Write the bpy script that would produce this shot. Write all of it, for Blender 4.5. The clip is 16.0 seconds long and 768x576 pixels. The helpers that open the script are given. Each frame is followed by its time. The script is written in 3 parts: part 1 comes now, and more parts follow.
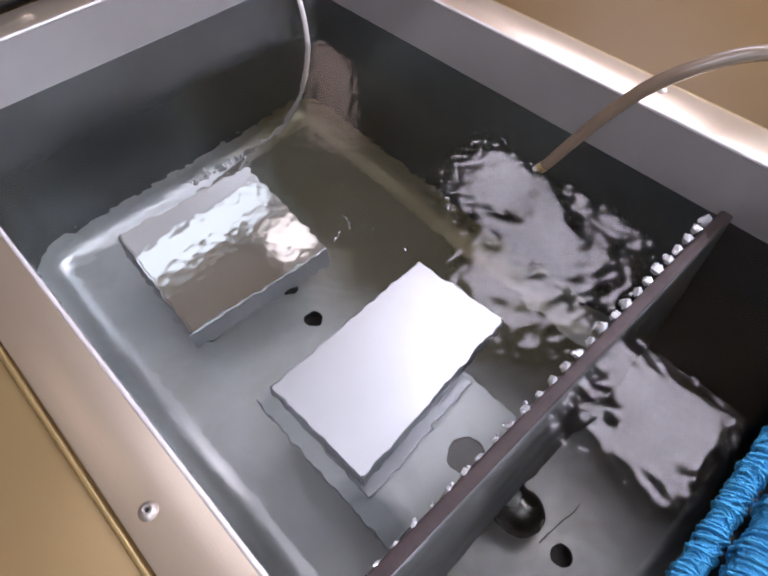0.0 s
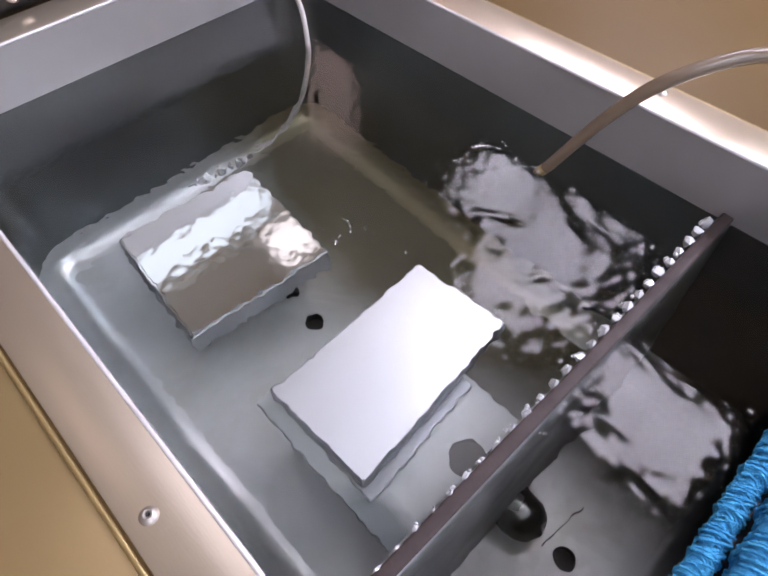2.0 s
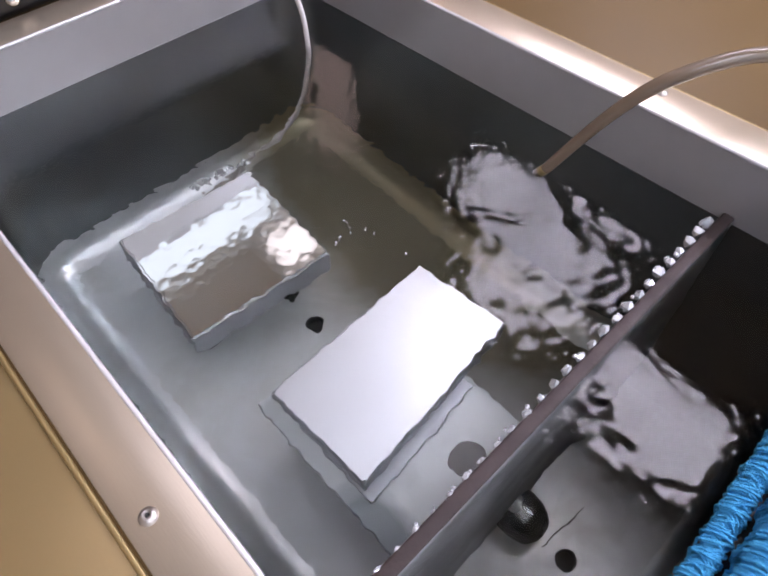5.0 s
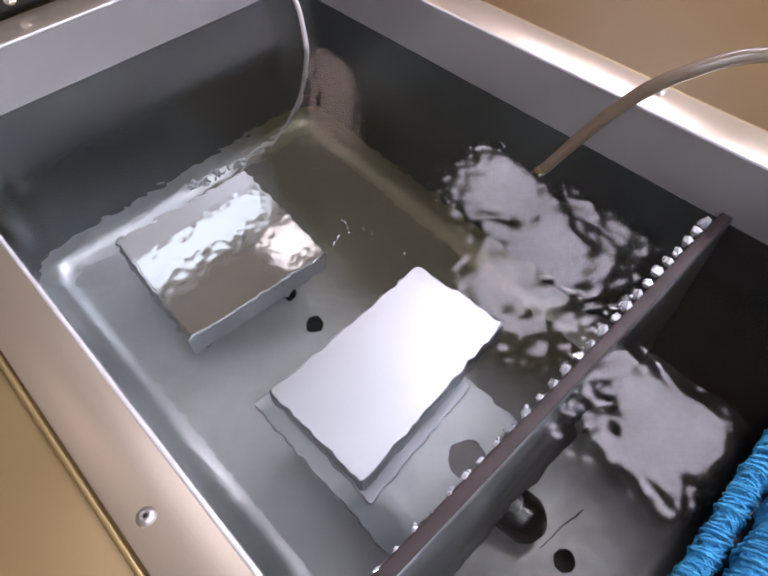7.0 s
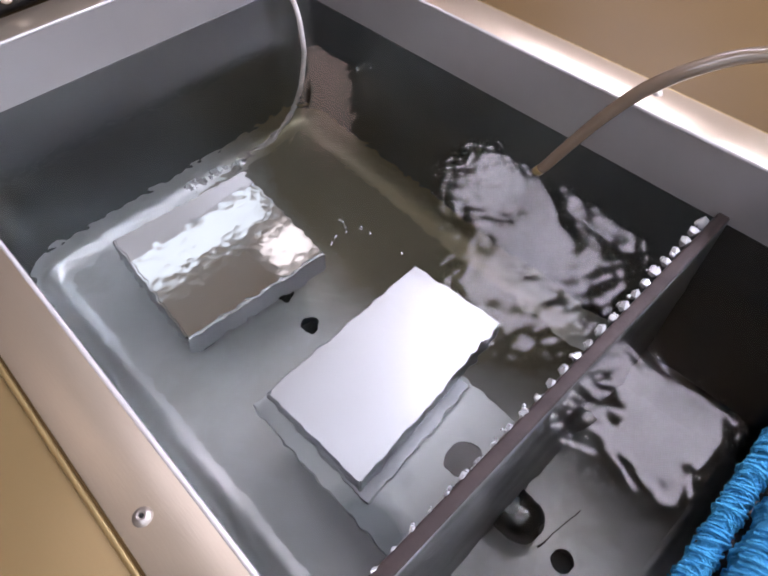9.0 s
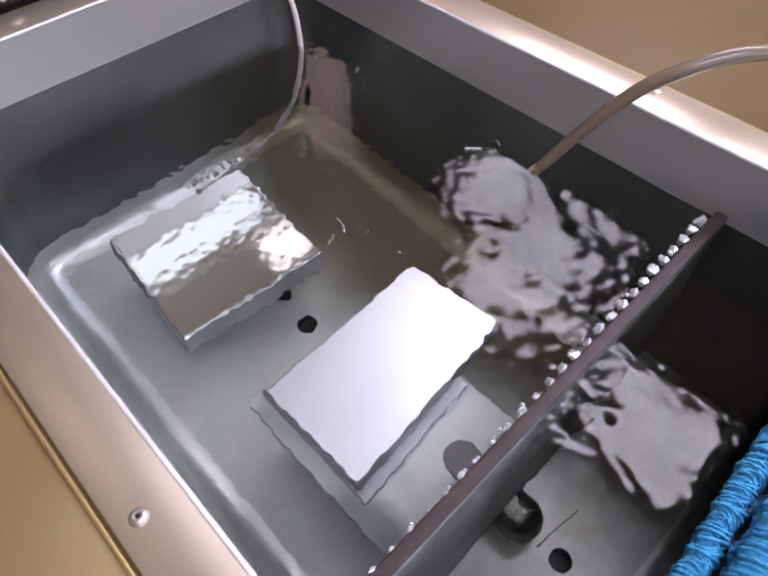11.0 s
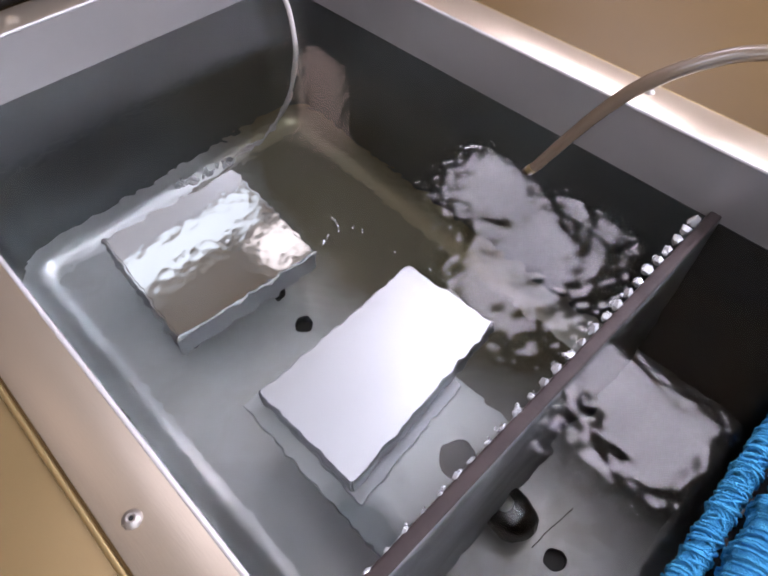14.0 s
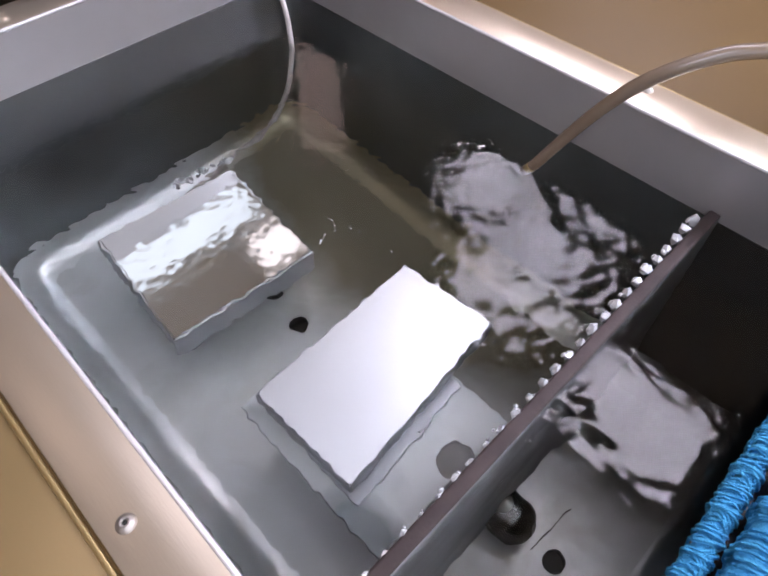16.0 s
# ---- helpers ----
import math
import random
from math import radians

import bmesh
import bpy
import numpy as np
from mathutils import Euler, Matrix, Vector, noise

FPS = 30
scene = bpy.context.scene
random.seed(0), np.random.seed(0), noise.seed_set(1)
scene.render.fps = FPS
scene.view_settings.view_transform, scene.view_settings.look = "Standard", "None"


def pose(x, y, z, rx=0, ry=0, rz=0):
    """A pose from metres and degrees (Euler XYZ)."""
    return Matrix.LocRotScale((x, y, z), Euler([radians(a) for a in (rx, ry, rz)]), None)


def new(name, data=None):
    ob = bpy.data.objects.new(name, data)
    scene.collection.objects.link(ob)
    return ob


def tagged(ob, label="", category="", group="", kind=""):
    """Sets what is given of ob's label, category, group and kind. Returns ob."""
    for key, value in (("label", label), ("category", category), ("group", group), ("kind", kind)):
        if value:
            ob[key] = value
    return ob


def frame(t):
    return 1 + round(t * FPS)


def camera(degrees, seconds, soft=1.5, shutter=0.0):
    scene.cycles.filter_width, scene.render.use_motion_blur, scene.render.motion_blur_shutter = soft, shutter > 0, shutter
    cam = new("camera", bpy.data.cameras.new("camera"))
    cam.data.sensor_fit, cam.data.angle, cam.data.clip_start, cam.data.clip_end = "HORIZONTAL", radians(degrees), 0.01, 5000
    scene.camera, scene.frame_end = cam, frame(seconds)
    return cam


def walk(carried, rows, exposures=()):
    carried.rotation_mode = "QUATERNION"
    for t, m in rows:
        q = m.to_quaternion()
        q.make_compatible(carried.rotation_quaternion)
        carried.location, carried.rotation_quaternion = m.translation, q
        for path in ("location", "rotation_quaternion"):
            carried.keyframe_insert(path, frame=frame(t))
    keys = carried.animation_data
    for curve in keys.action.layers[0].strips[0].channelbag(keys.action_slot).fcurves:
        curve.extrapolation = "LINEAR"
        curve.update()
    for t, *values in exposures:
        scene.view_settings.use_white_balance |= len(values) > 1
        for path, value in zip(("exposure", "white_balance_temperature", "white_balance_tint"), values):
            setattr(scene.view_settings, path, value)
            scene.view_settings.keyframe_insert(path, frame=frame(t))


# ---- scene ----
# camera, hand-held above the near rim; x runs across the tank, y to its back, z = 0 is the rim
cam = camera(65.54, 16.0, soft=2.0)
PATH = [
    (0, pose(-0.0001, 0.001, 0.2721, 36.765, 0.636, -43.651)),
    (0.5, pose(0.0003, 0.001, 0.272, 36.84, 0.643, -43.619)),
    (1, pose(0.0003, 0.001, 0.2718, 36.975, 0.652, -43.716)),
    (1.5, pose(0.0002, 0.0009, 0.2723, 37.009, 0.691, -43.703)),
    (2, pose(0.0003, 0.0013, 0.2721, 37.026, 0.783, -43.699)),
    (2.5, pose(0.0001, 0.0014, 0.2714, 37.11, 0.815, -43.698)),
    (3, pose(0.0003, 0.0017, 0.2715, 37.077, 0.867, -43.668)),
    (3.5, pose(0.0005, 0.0019, 0.2714, 37.092, 0.897, -43.595)),
    (4, pose(0.0017, 0.0011, 0.2715, 37.102, 1.084, -43.631)),
    (6.5, pose(-0.0006, -0.0004, 0.2706, 37.344, 0.839, -43.793)),
    (7, pose(-0.0, 0.0, 0.2701, 37.374, 0.855, -43.867)),
    (7.5, pose(0.0006, 0.0008, 0.2703, 37.347, 0.797, -43.887)),
    (8, pose(0.0005, 0.001, 0.2701, 37.366, 0.714, -43.868)),
    (8.5, pose(0.0001, 0.0006, 0.2696, 37.419, 0.631, -43.917)),
    (9, pose(-0.0004, 0.0002, 0.269, 37.451, 0.594, -44.006)),
    (11.5, pose(-0.0004, 0.0005, 0.267, 37.483, 0.377, -44.224)),
    (12, pose(-0.0012, 0.0005, 0.2673, 37.445, 0.246, -44.223)),
    (12.5, pose(-0.0014, -0.0002, 0.2669, 37.541, 0.217, -44.358)),
    (13, pose(-0.0008, -0.0001, 0.267, 37.482, 0.196, -44.382)),
    (13.5, pose(0.0003, -0.0002, 0.267, 37.466, 0.218, -44.399)),
    (14, pose(0.0005, 0.0007, 0.2669, 37.445, 0.151, -44.517)),
    (14.5, pose(-0.0008, 0.0003, 0.2662, 37.547, 0.032, -44.609)),
    (15, pose(-0.0009, 0.0001, 0.2664, 37.482, -0.0, -44.643)),
    (15.5, pose(0.0011, 0.0015, 0.2657, 37.375, 0.028, -44.74)),
    (16, pose(0.0022, 0.0025, 0.2644, 37.386, -0.008, -44.761)),
]
walk(cam, PATH, exposures=[(0.0, 0.0, 6450, 17), (16.0, 0.0, 6450, 17)])

# ---- light ----
world = bpy.data.worlds.new("room_air")
scene.world = world
world.use_nodes = True
world.node_tree.nodes["Background"].inputs[0].default_value = (0.55, 0.5, 0.45, 1)
world.node_tree.nodes["Background"].inputs[1].default_value = 0.01
LAMP_MAIN = 12.5
LAMP_BACK = 1.3
FILL_SIDE = 20.0
FILL_FRONT = 7.0
WINDOW = 3.0
LAMP_SOFT = 1.6
CEIL = 1.5

# ---- measures ----
X0, X1 = -0.002, 0.391
Y0, Y1 = -0.082, 0.562
FLOOR_Z = -0.345
WATER_Z = -0.055
FLANGE, FLANGE_LEFT = 0.036, 0.0328
BAF_A, BAF_B, BAF_TOP = 0.0460, 0.0553, -0.0478


# ---- materials ----
def material(name, colour, metal=0.0, rough=0.5, var=0.12, scale=30.0, fine=400.0, bump=0.15, rough_var=0.08,
             stretch=(1, 1, 1), tint=None, spec=0.5, stain=0.0, stain_colour=(0.1, 0.07, 0.04), stain_scale=9.0, depth=0.0006, patch=None):
    """A surface with broad tone variation, a fine grain and optional stains."""
    m = bpy.data.materials.new(name)
    m.use_nodes = True
    nt = m.node_tree
    b = nt.nodes["Principled BSDF"]
    b.inputs["Metallic"].default_value = metal
    b.inputs["Specular IOR Level"].default_value = spec
    tc = nt.nodes.new("ShaderNodeTexCoord")
    mp = nt.nodes.new("ShaderNodeMapping")
    mp.inputs["Scale"].default_value = stretch
    nt.links.new(tc.outputs["Object"], mp.inputs["Vector"])

    def noise_node(s, detail):
        n = nt.nodes.new("ShaderNodeTexNoise")
        n.inputs["Scale"].default_value = s
        n.inputs["Detail"].default_value = detail
        nt.links.new(mp.outputs[0], n.inputs["Vector"])
        return n
    broad, grain = noise_node(scale, 4), noise_node(fine, 3)
    ramp = nt.nodes.new("ShaderNodeMix")
    ramp.data_type = "RGBA"
    c2 = tint or tuple(c * (1 - var) for c in colour)
    ramp.inputs[6].default_value = (*[min(1, c * (1 + var * 0.5)) for c in colour], 1)
    ramp.inputs[7].default_value = (*c2, 1)
    nt.links.new(broad.outputs["Fac"], ramp.inputs[0])
    last = ramp.outputs[2]
    if stain:
        sn = noise_node(stain_scale, 6)
        rm = nt.nodes.new("ShaderNodeMapRange")
        rm.inputs[1].default_value, rm.inputs[2].default_value = 0.52, 0.68
        rm.inputs[4].default_value = stain
        nt.links.new(sn.outputs["Fac"], rm.inputs[0])
        mx = nt.nodes.new("ShaderNodeMix")
        mx.data_type = "RGBA"
        mx.inputs[7].default_value = (*stain_colour, 1)
        nt.links.new(rm.outputs[0], mx.inputs[0])
        nt.links.new(last, mx.inputs[6])
        last = mx.outputs[2]
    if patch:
        # one broad patch of its own colour with a ragged border, also used for painted shade: centre, half sizes,
        # colour
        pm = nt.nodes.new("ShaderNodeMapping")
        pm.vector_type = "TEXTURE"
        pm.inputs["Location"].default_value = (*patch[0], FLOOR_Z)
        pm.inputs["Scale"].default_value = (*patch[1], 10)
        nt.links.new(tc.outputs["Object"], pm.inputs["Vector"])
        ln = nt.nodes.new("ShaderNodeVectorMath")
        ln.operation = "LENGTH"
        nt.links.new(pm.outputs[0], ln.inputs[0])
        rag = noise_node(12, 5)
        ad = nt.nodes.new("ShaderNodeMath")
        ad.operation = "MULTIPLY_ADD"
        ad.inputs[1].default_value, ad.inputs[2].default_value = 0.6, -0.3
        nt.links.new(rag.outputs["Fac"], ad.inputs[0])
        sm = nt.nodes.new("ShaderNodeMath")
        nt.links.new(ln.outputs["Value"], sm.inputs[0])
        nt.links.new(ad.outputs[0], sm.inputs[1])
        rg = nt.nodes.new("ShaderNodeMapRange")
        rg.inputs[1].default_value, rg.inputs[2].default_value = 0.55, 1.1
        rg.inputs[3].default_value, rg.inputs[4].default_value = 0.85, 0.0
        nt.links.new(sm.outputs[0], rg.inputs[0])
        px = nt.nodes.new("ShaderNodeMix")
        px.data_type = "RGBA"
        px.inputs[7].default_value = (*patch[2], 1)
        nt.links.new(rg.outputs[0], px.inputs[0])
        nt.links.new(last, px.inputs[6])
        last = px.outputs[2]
    nt.links.new(last, b.inputs["Base Color"])
    rr = nt.nodes.new("ShaderNodeMapRange")
    rr.inputs[3].default_value, rr.inputs[4].default_value = max(0.02, rough - rough_var), rough + rough_var
    nt.links.new(broad.outputs["Fac"], rr.inputs[0])
    nt.links.new(rr.outputs[0], b.inputs["Roughness"])
    bp = nt.nodes.new("ShaderNodeBump")
    bp.inputs["Strength"].default_value = bump
    bp.inputs["Distance"].default_value = depth
    nt.links.new(grain.outputs["Fac"], bp.inputs["Height"])
    nt.links.new(bp.outputs[0], b.inputs["Normal"])
    return m


def emitter(name, colour, strength):
    m = bpy.data.materials.new(name)
    m.use_nodes = True
    nt = m.node_tree
    nt.nodes.remove(nt.nodes["Principled BSDF"])
    e = nt.nodes.new("ShaderNodeEmission")
    e.inputs[0].default_value, e.inputs[1].default_value = (*colour, 1), strength
    nt.links.new(e.outputs[0], nt.nodes["Material Output"].inputs[0])
    return m


def water_material():
    m = bpy.data.materials.new("water")
    m.use_nodes = True
    nt = m.node_tree
    b = nt.nodes["Principled BSDF"]
    b.inputs["Base Color"].default_value = (0.93, 0.97, 0.93, 1)
    b.inputs["Roughness"].default_value = 0.0
    b.inputs["IOR"].default_value = 1.333
    b.inputs["Transmission Weight"].default_value = 1.0
    tc = nt.nodes.new("ShaderNodeTexCoord")
    n = nt.nodes.new("ShaderNodeTexNoise")
    n.inputs["Scale"].default_value, n.inputs["Detail"].default_value = 95, 2
    nt.links.new(tc.outputs["Object"], n.inputs["Vector"])
    bp = nt.nodes.new("ShaderNodeBump")
    bp.inputs["Strength"].default_value, bp.inputs["Distance"].default_value = 0.12, 0.0006
    nt.links.new(n.outputs["Fac"], bp.inputs["Height"])
    nt.links.new(bp.outputs[0], b.inputs["Normal"])
    return m


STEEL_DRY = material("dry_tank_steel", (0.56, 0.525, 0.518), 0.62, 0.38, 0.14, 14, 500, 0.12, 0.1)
# Far darker than the dry steel: dim light below water put into colour.
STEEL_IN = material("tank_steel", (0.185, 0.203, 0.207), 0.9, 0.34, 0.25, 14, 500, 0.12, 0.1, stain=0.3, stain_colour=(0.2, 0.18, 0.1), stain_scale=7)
# Main floor turns dark olive in one broad patch along the right.
STEEL_FLOOR = material("tank_floor_steel", (0.88, 0.91, 0.93), 0.22, 0.38, 0.25, 11, 450, 0.15, 0.1, stain=0.3, stain_colour=(0.36, 0.33, 0.22), stain_scale=6,
                       patch=((0.155, 0.09), (0.16, 0.42), (0.14, 0.104, 0.022)))
# The patch paints the shade of front wall and cloth on the floor.
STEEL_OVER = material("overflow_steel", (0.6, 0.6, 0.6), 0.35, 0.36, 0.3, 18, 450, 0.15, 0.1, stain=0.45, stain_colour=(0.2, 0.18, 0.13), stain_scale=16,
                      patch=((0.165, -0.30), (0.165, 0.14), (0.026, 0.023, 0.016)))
# Baffle front: overflow shade painted near black towards the right end.
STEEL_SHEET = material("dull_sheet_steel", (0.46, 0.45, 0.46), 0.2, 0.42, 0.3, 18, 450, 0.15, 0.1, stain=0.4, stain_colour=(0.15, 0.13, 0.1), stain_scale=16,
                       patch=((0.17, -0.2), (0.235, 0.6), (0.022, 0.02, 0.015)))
# Overflow walls: the chamber's shade painted near black, plus brown-black stains.
STEEL_SHADED = material("shaded_overflow_wall", (0.075, 0.066, 0.058), 0.5, 0.45, 0.4, 18, 450, 0.15, 0.1, stain=0.6, stain_colour=(0.03, 0.025, 0.02), stain_scale=12)
# Near white beside the dark wall: the foot's bright highlight put into colour.
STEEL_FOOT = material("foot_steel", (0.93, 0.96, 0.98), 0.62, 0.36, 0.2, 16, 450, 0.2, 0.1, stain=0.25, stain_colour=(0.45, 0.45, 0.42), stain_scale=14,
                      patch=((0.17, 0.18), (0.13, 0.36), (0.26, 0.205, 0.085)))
LIME_MARK = material("water_line_scale", (0.13, 0.125, 0.12), 0.4, 0.5, 0.4, 60, 500, 0.2, 0.1)
SOCKET = material("socket_grey", (0.16, 0.15, 0.14), 0.5, 0.5, 0.3, 60, 500, 0.2, 0.1)
STEEL_FLANGE = material("flange_steel", (0.7, 0.585, 0.455), 0.85, 0.32, 0.1, 9, 900, 0.08, 0.05, stretch=(1, 0.15, 1))
STEEL_LIP = material("polished_lip_steel", (0.88, 0.84, 0.84), 0.35, 0.25, 0.06, 40, 900, 0.05, 0.04)
BRASS = material("golden_bead", (0.5, 0.36, 0.16), 0.6, 0.32, 0.25, 30, 500, 0.1)
RIVET = material("rivet_steel", (0.55, 0.5, 0.46), 0.9, 0.42, 0.2, 200, 2000, 0.2, 0.1)
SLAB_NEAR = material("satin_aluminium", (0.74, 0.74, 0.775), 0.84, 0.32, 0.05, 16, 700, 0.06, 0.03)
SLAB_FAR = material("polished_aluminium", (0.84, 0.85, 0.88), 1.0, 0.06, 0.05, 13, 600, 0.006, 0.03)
# Block sides apart from the tops: how light falls is put into colour.
SLAB_SIDE = material("side_light_tone", (0.52, 0.53, 0.56), 0.5, 0.4, 0.2, 30, 600, 0.15, 0.08)
PLATE = material("zinc_plate", (0.92, 0.95, 0.96), 0.25, 0.5, 0.12, 22, 500, 0.2, 0.1, stain=0.25, stain_colour=(0.4, 0.43, 0.43), stain_scale=30,
                 patch=((-0.098, -0.082), (0.026, 0.05), (0.2, 0.235, 0.245)))
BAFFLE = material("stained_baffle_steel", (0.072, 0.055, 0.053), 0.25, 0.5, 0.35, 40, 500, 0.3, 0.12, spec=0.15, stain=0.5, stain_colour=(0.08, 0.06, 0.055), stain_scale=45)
# Near white, so the sparkle on the teeth is part of their colour.
TOOTH = material("tooth_glint_steel", (0.9, 0.9, 0.92), 0.45, 0.2, 0.1, 120, 900, 0.1, 0.06)
DARK_HOLE = material("hole_dark", (0.02, 0.02, 0.02), 0.0, 0.6, 0.3, 90, 600)
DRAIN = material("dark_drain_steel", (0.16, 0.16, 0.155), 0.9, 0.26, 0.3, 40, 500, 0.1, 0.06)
HOSE = material("beige_hose_plastic", (0.205, 0.145, 0.1), 0.0, 0.2, 0.2, 30, 500, 0.06, 0.06, spec=0.7)
CABLE = material("grey_cable", (0.55, 0.5, 0.47), 0.0, 0.35, 0.25, 120, 800, 0.1)
COUNTER = material("brown_laminate", (0.15, 0.09, 0.036), 0.0, 0.36, 0.16, 5, 600, 0.06, 0.06, spec=0.1)
PANEL = material("golden_satin_metal", (0.365, 0.25, 0.115), 0.6, 0.26, 0.1, 6, 600, 0.04, 0.05)
CLOTH = material("blue_knit", (0.003, 0.13, 0.36), 0.0, 0.75, 0.6, 160, 1200, 0.8, 0.05, tint=(0.12, 0.6, 0.92), spec=0.25, depth=0.002)
BLACK = material("black_plastic", (0.012, 0.012, 0.013), 0.0, 0.3, 0.3, 40, 500, 0.1)
CHROME = material("chrome", (0.8, 0.8, 0.8), 1.0, 0.1, 0.05, 40, 500, 0.02)
WALL = material("tan_wall_paint", (0.5, 0.43, 0.36), 0.0, 0.8, 0.08, 3, 200, 0.15)
CEILING = material("tan_ceiling_paint", (0.76, 0.74, 0.7), 0.0, 0.85, 0.06, 3, 200, 0.1)
ROOM_FLOOR = material("brown_floor", (0.22, 0.15, 0.09), 0.0, 0.5, 0.2, 6, 200, 0.1)
LAMP_FRAME = material("lamp_frame_white", (0.8, 0.8, 0.78), 0.0, 0.4, 0.05, 8, 300, 0.05)
LAMP_A = emitter("lamp_diffuser_main", (0.96, 0.93, 1.08), LAMP_MAIN)
LAMP_B = emitter("lamp_diffuser_back", (0.93, 0.98, 1.08), LAMP_BACK)
LAMP_D = emitter("lamp_diffuser_warm", (1.0, 0.88, 0.88), LAMP_BACK * 1.2)
LAMP_E = emitter("lamp_diffuser_soft", (0.92, 0.93, 1.09), LAMP_SOFT)
LAMP_F = emitter("fill_diffuser_side", (0.86, 0.95, 1.14), FILL_SIDE)
LAMP_H = emitter("lamp_diffuser_right", (0.96, 0.93, 1.06), 16.5)
LAMP_K = emitter("fill_diffuser_front", (0.9, 0.95, 1.1), FILL_FRONT)
LAMP_G = emitter("reflection_glow_dim", (1.0, 0.86, 0.78), 0.8)
LAMP_P = emitter("lamp_diffuser_pink", (1.0, 0.74, 0.66), 2.5)
DAY = emitter("window_daylight", (0.8, 0.9, 1.0), WINDOW)
WATER = water_material()
# White for a painted edge highlight and for the glints behind the block.
GLINT = material("glint_white", (0.92, 0.92, 0.94), 0.45, 0.2, 0.3, 200, 900, 0.2)
BUBBLE = material("bubble_film", (0.9, 0.92, 0.95), 0.6, 0.1, 0.1, 300, 900, 0.1, 0.05)


# ---- mesh helpers ----
def finish(name, bm, mat, parent=None, label="", smooth=True):
    me = bpy.data.meshes.new(name)
    bmesh.ops.recalc_face_normals(bm, faces=bm.faces)
    bm.to_mesh(me)
    bm.free()
    if smooth:
        me.polygons.foreach_set("use_smooth", [True] * len(me.polygons))
        me.set_sharp_from_angle(angle=radians(38))
    me.materials.append(mat)
    ob = new(name, me)
    if parent:
        ob.parent = parent
    if label:
        tagged(ob, label)
    return ob


def part(name, bm, mat, parent, label="", smooth=True):
    return finish(name, bm, mat, parent, label, smooth)


def empty(name, x=0, y=0, z=0):
    e = new(name)
    e.location = (x, y, z)
    e.empty_display_size = 0.05
    return e


def add_box(bm, lo, hi, bevel=0.0, seg=2, m=None):
    r = bmesh.ops.create_cube(bm, size=1.0)
    vs = r["verts"]
    for v in vs:
        for i in range(3):
            v.co[i] = (lo[i] + hi[i]) / 2 + v.co[i] * (hi[i] - lo[i])
    if bevel:
        es = list({e for v in vs for e in v.link_edges})
        out = bmesh.ops.bevel(bm, geom=es, offset=bevel, segments=seg, profile=0.5, affect="EDGES")
        vs = list({v for f in out["faces"] for v in f.verts} | {v for v in vs if v.is_valid})
    if m is not None:
        bmesh.ops.transform(bm, matrix=m, verts=vs)
    return vs


def box(lo, hi, bevel=0.0, seg=2):
    bm = bmesh.new()
    add_box(bm, lo, hi, bevel, seg)
    return bm


def ring(x0, x1, y0, y1, r, z, n=8):
    """Corner-rounded rectangle, anticlockwise."""
    pts = []
    for cx, cy, a0 in ((x1 - r, y1 - r, 0), (x0 + r, y1 - r, 90), (x0 + r, y0 + r, 180), (x1 - r, y0 + r, 270)):
        for i in range(n + 1):
            a = radians(a0 + 90 * i / n)
            pts.append((cx + r * math.cos(a), cy + r * math.sin(a), z))
    return pts


def loft(bm, rings, cap_ends=False, closed=True):
    vr = [[bm.verts.new(p) for p in rg] for rg in rings]
    n = len(vr[0])
    for a, b in zip(vr, vr[1:]):
        for i in range(n if closed else n - 1):
            j = (i + 1) % n
            bm.faces.new((a[i], a[j], b[j], b[i]))
    if cap_ends:
        bm.faces.new(vr[0])
        bm.faces.new(vr[-1][::-1])
    return vr


def spline(pts, n=8):
    """Points along a smooth curve through pts."""
    pts = [Vector(p) for p in pts]
    pts = [pts[0] * 2 - pts[1]] + pts + [pts[-1] * 2 - pts[-2]]
    out = []
    for i in range(1, len(pts) - 2):
        p0, p1, p2, p3 = pts[i - 1:i + 3]
        for k in range(n):
            t = k / n
            out.append(0.5 * (2 * p1 + (p2 - p0) * t + (2 * p0 - 5 * p1 + 4 * p2 - p3) * t * t + (3 * p1 - p0 - 3 * p2 + p3) * t ** 3))
    out.append(pts[-2])
    return out


def tube(path, radius, sides=16, shape=None):
    """A closed tube along path. shape(i, a) scales the radius at ring i and angle a."""
    bm = bmesh.new()
    rings = []
    up = Vector((0, 0, 1))
    for i, p in enumerate(path):
        d = (path[min(i + 1, len(path) - 1)] - path[max(i - 1, 0)]).normalized()
        u = d.cross(up)
        if u.length < 1e-3:
            u = d.cross(Vector((0, 1, 0)))
        u.normalize()
        w = u.cross(d)
        rg = []
        for k in range(sides):
            a = 2 * math.pi * k / sides
            s = radius * (shape(i, a) if shape else 1)
            rg.append(p + (u * math.cos(a) + w * math.sin(a)) * s)
        rings.append(rg)
    loft(bm, rings, cap_ends=True)
    return bm


def lathe(profile, n=24):
    bm = bmesh.new()
    rings = [[(r * math.cos(2 * math.pi * k / n), r * math.sin(2 * math.pi * k / n), z) for k in range(n)] for r, z in profile]
    loft(bm, rings, cap_ends=True)
    return bm


# ---- room ----
RX0, RX1, RY0, RY1, RZ = -1.8, 2.9, -1.8, 3.0, -0.9


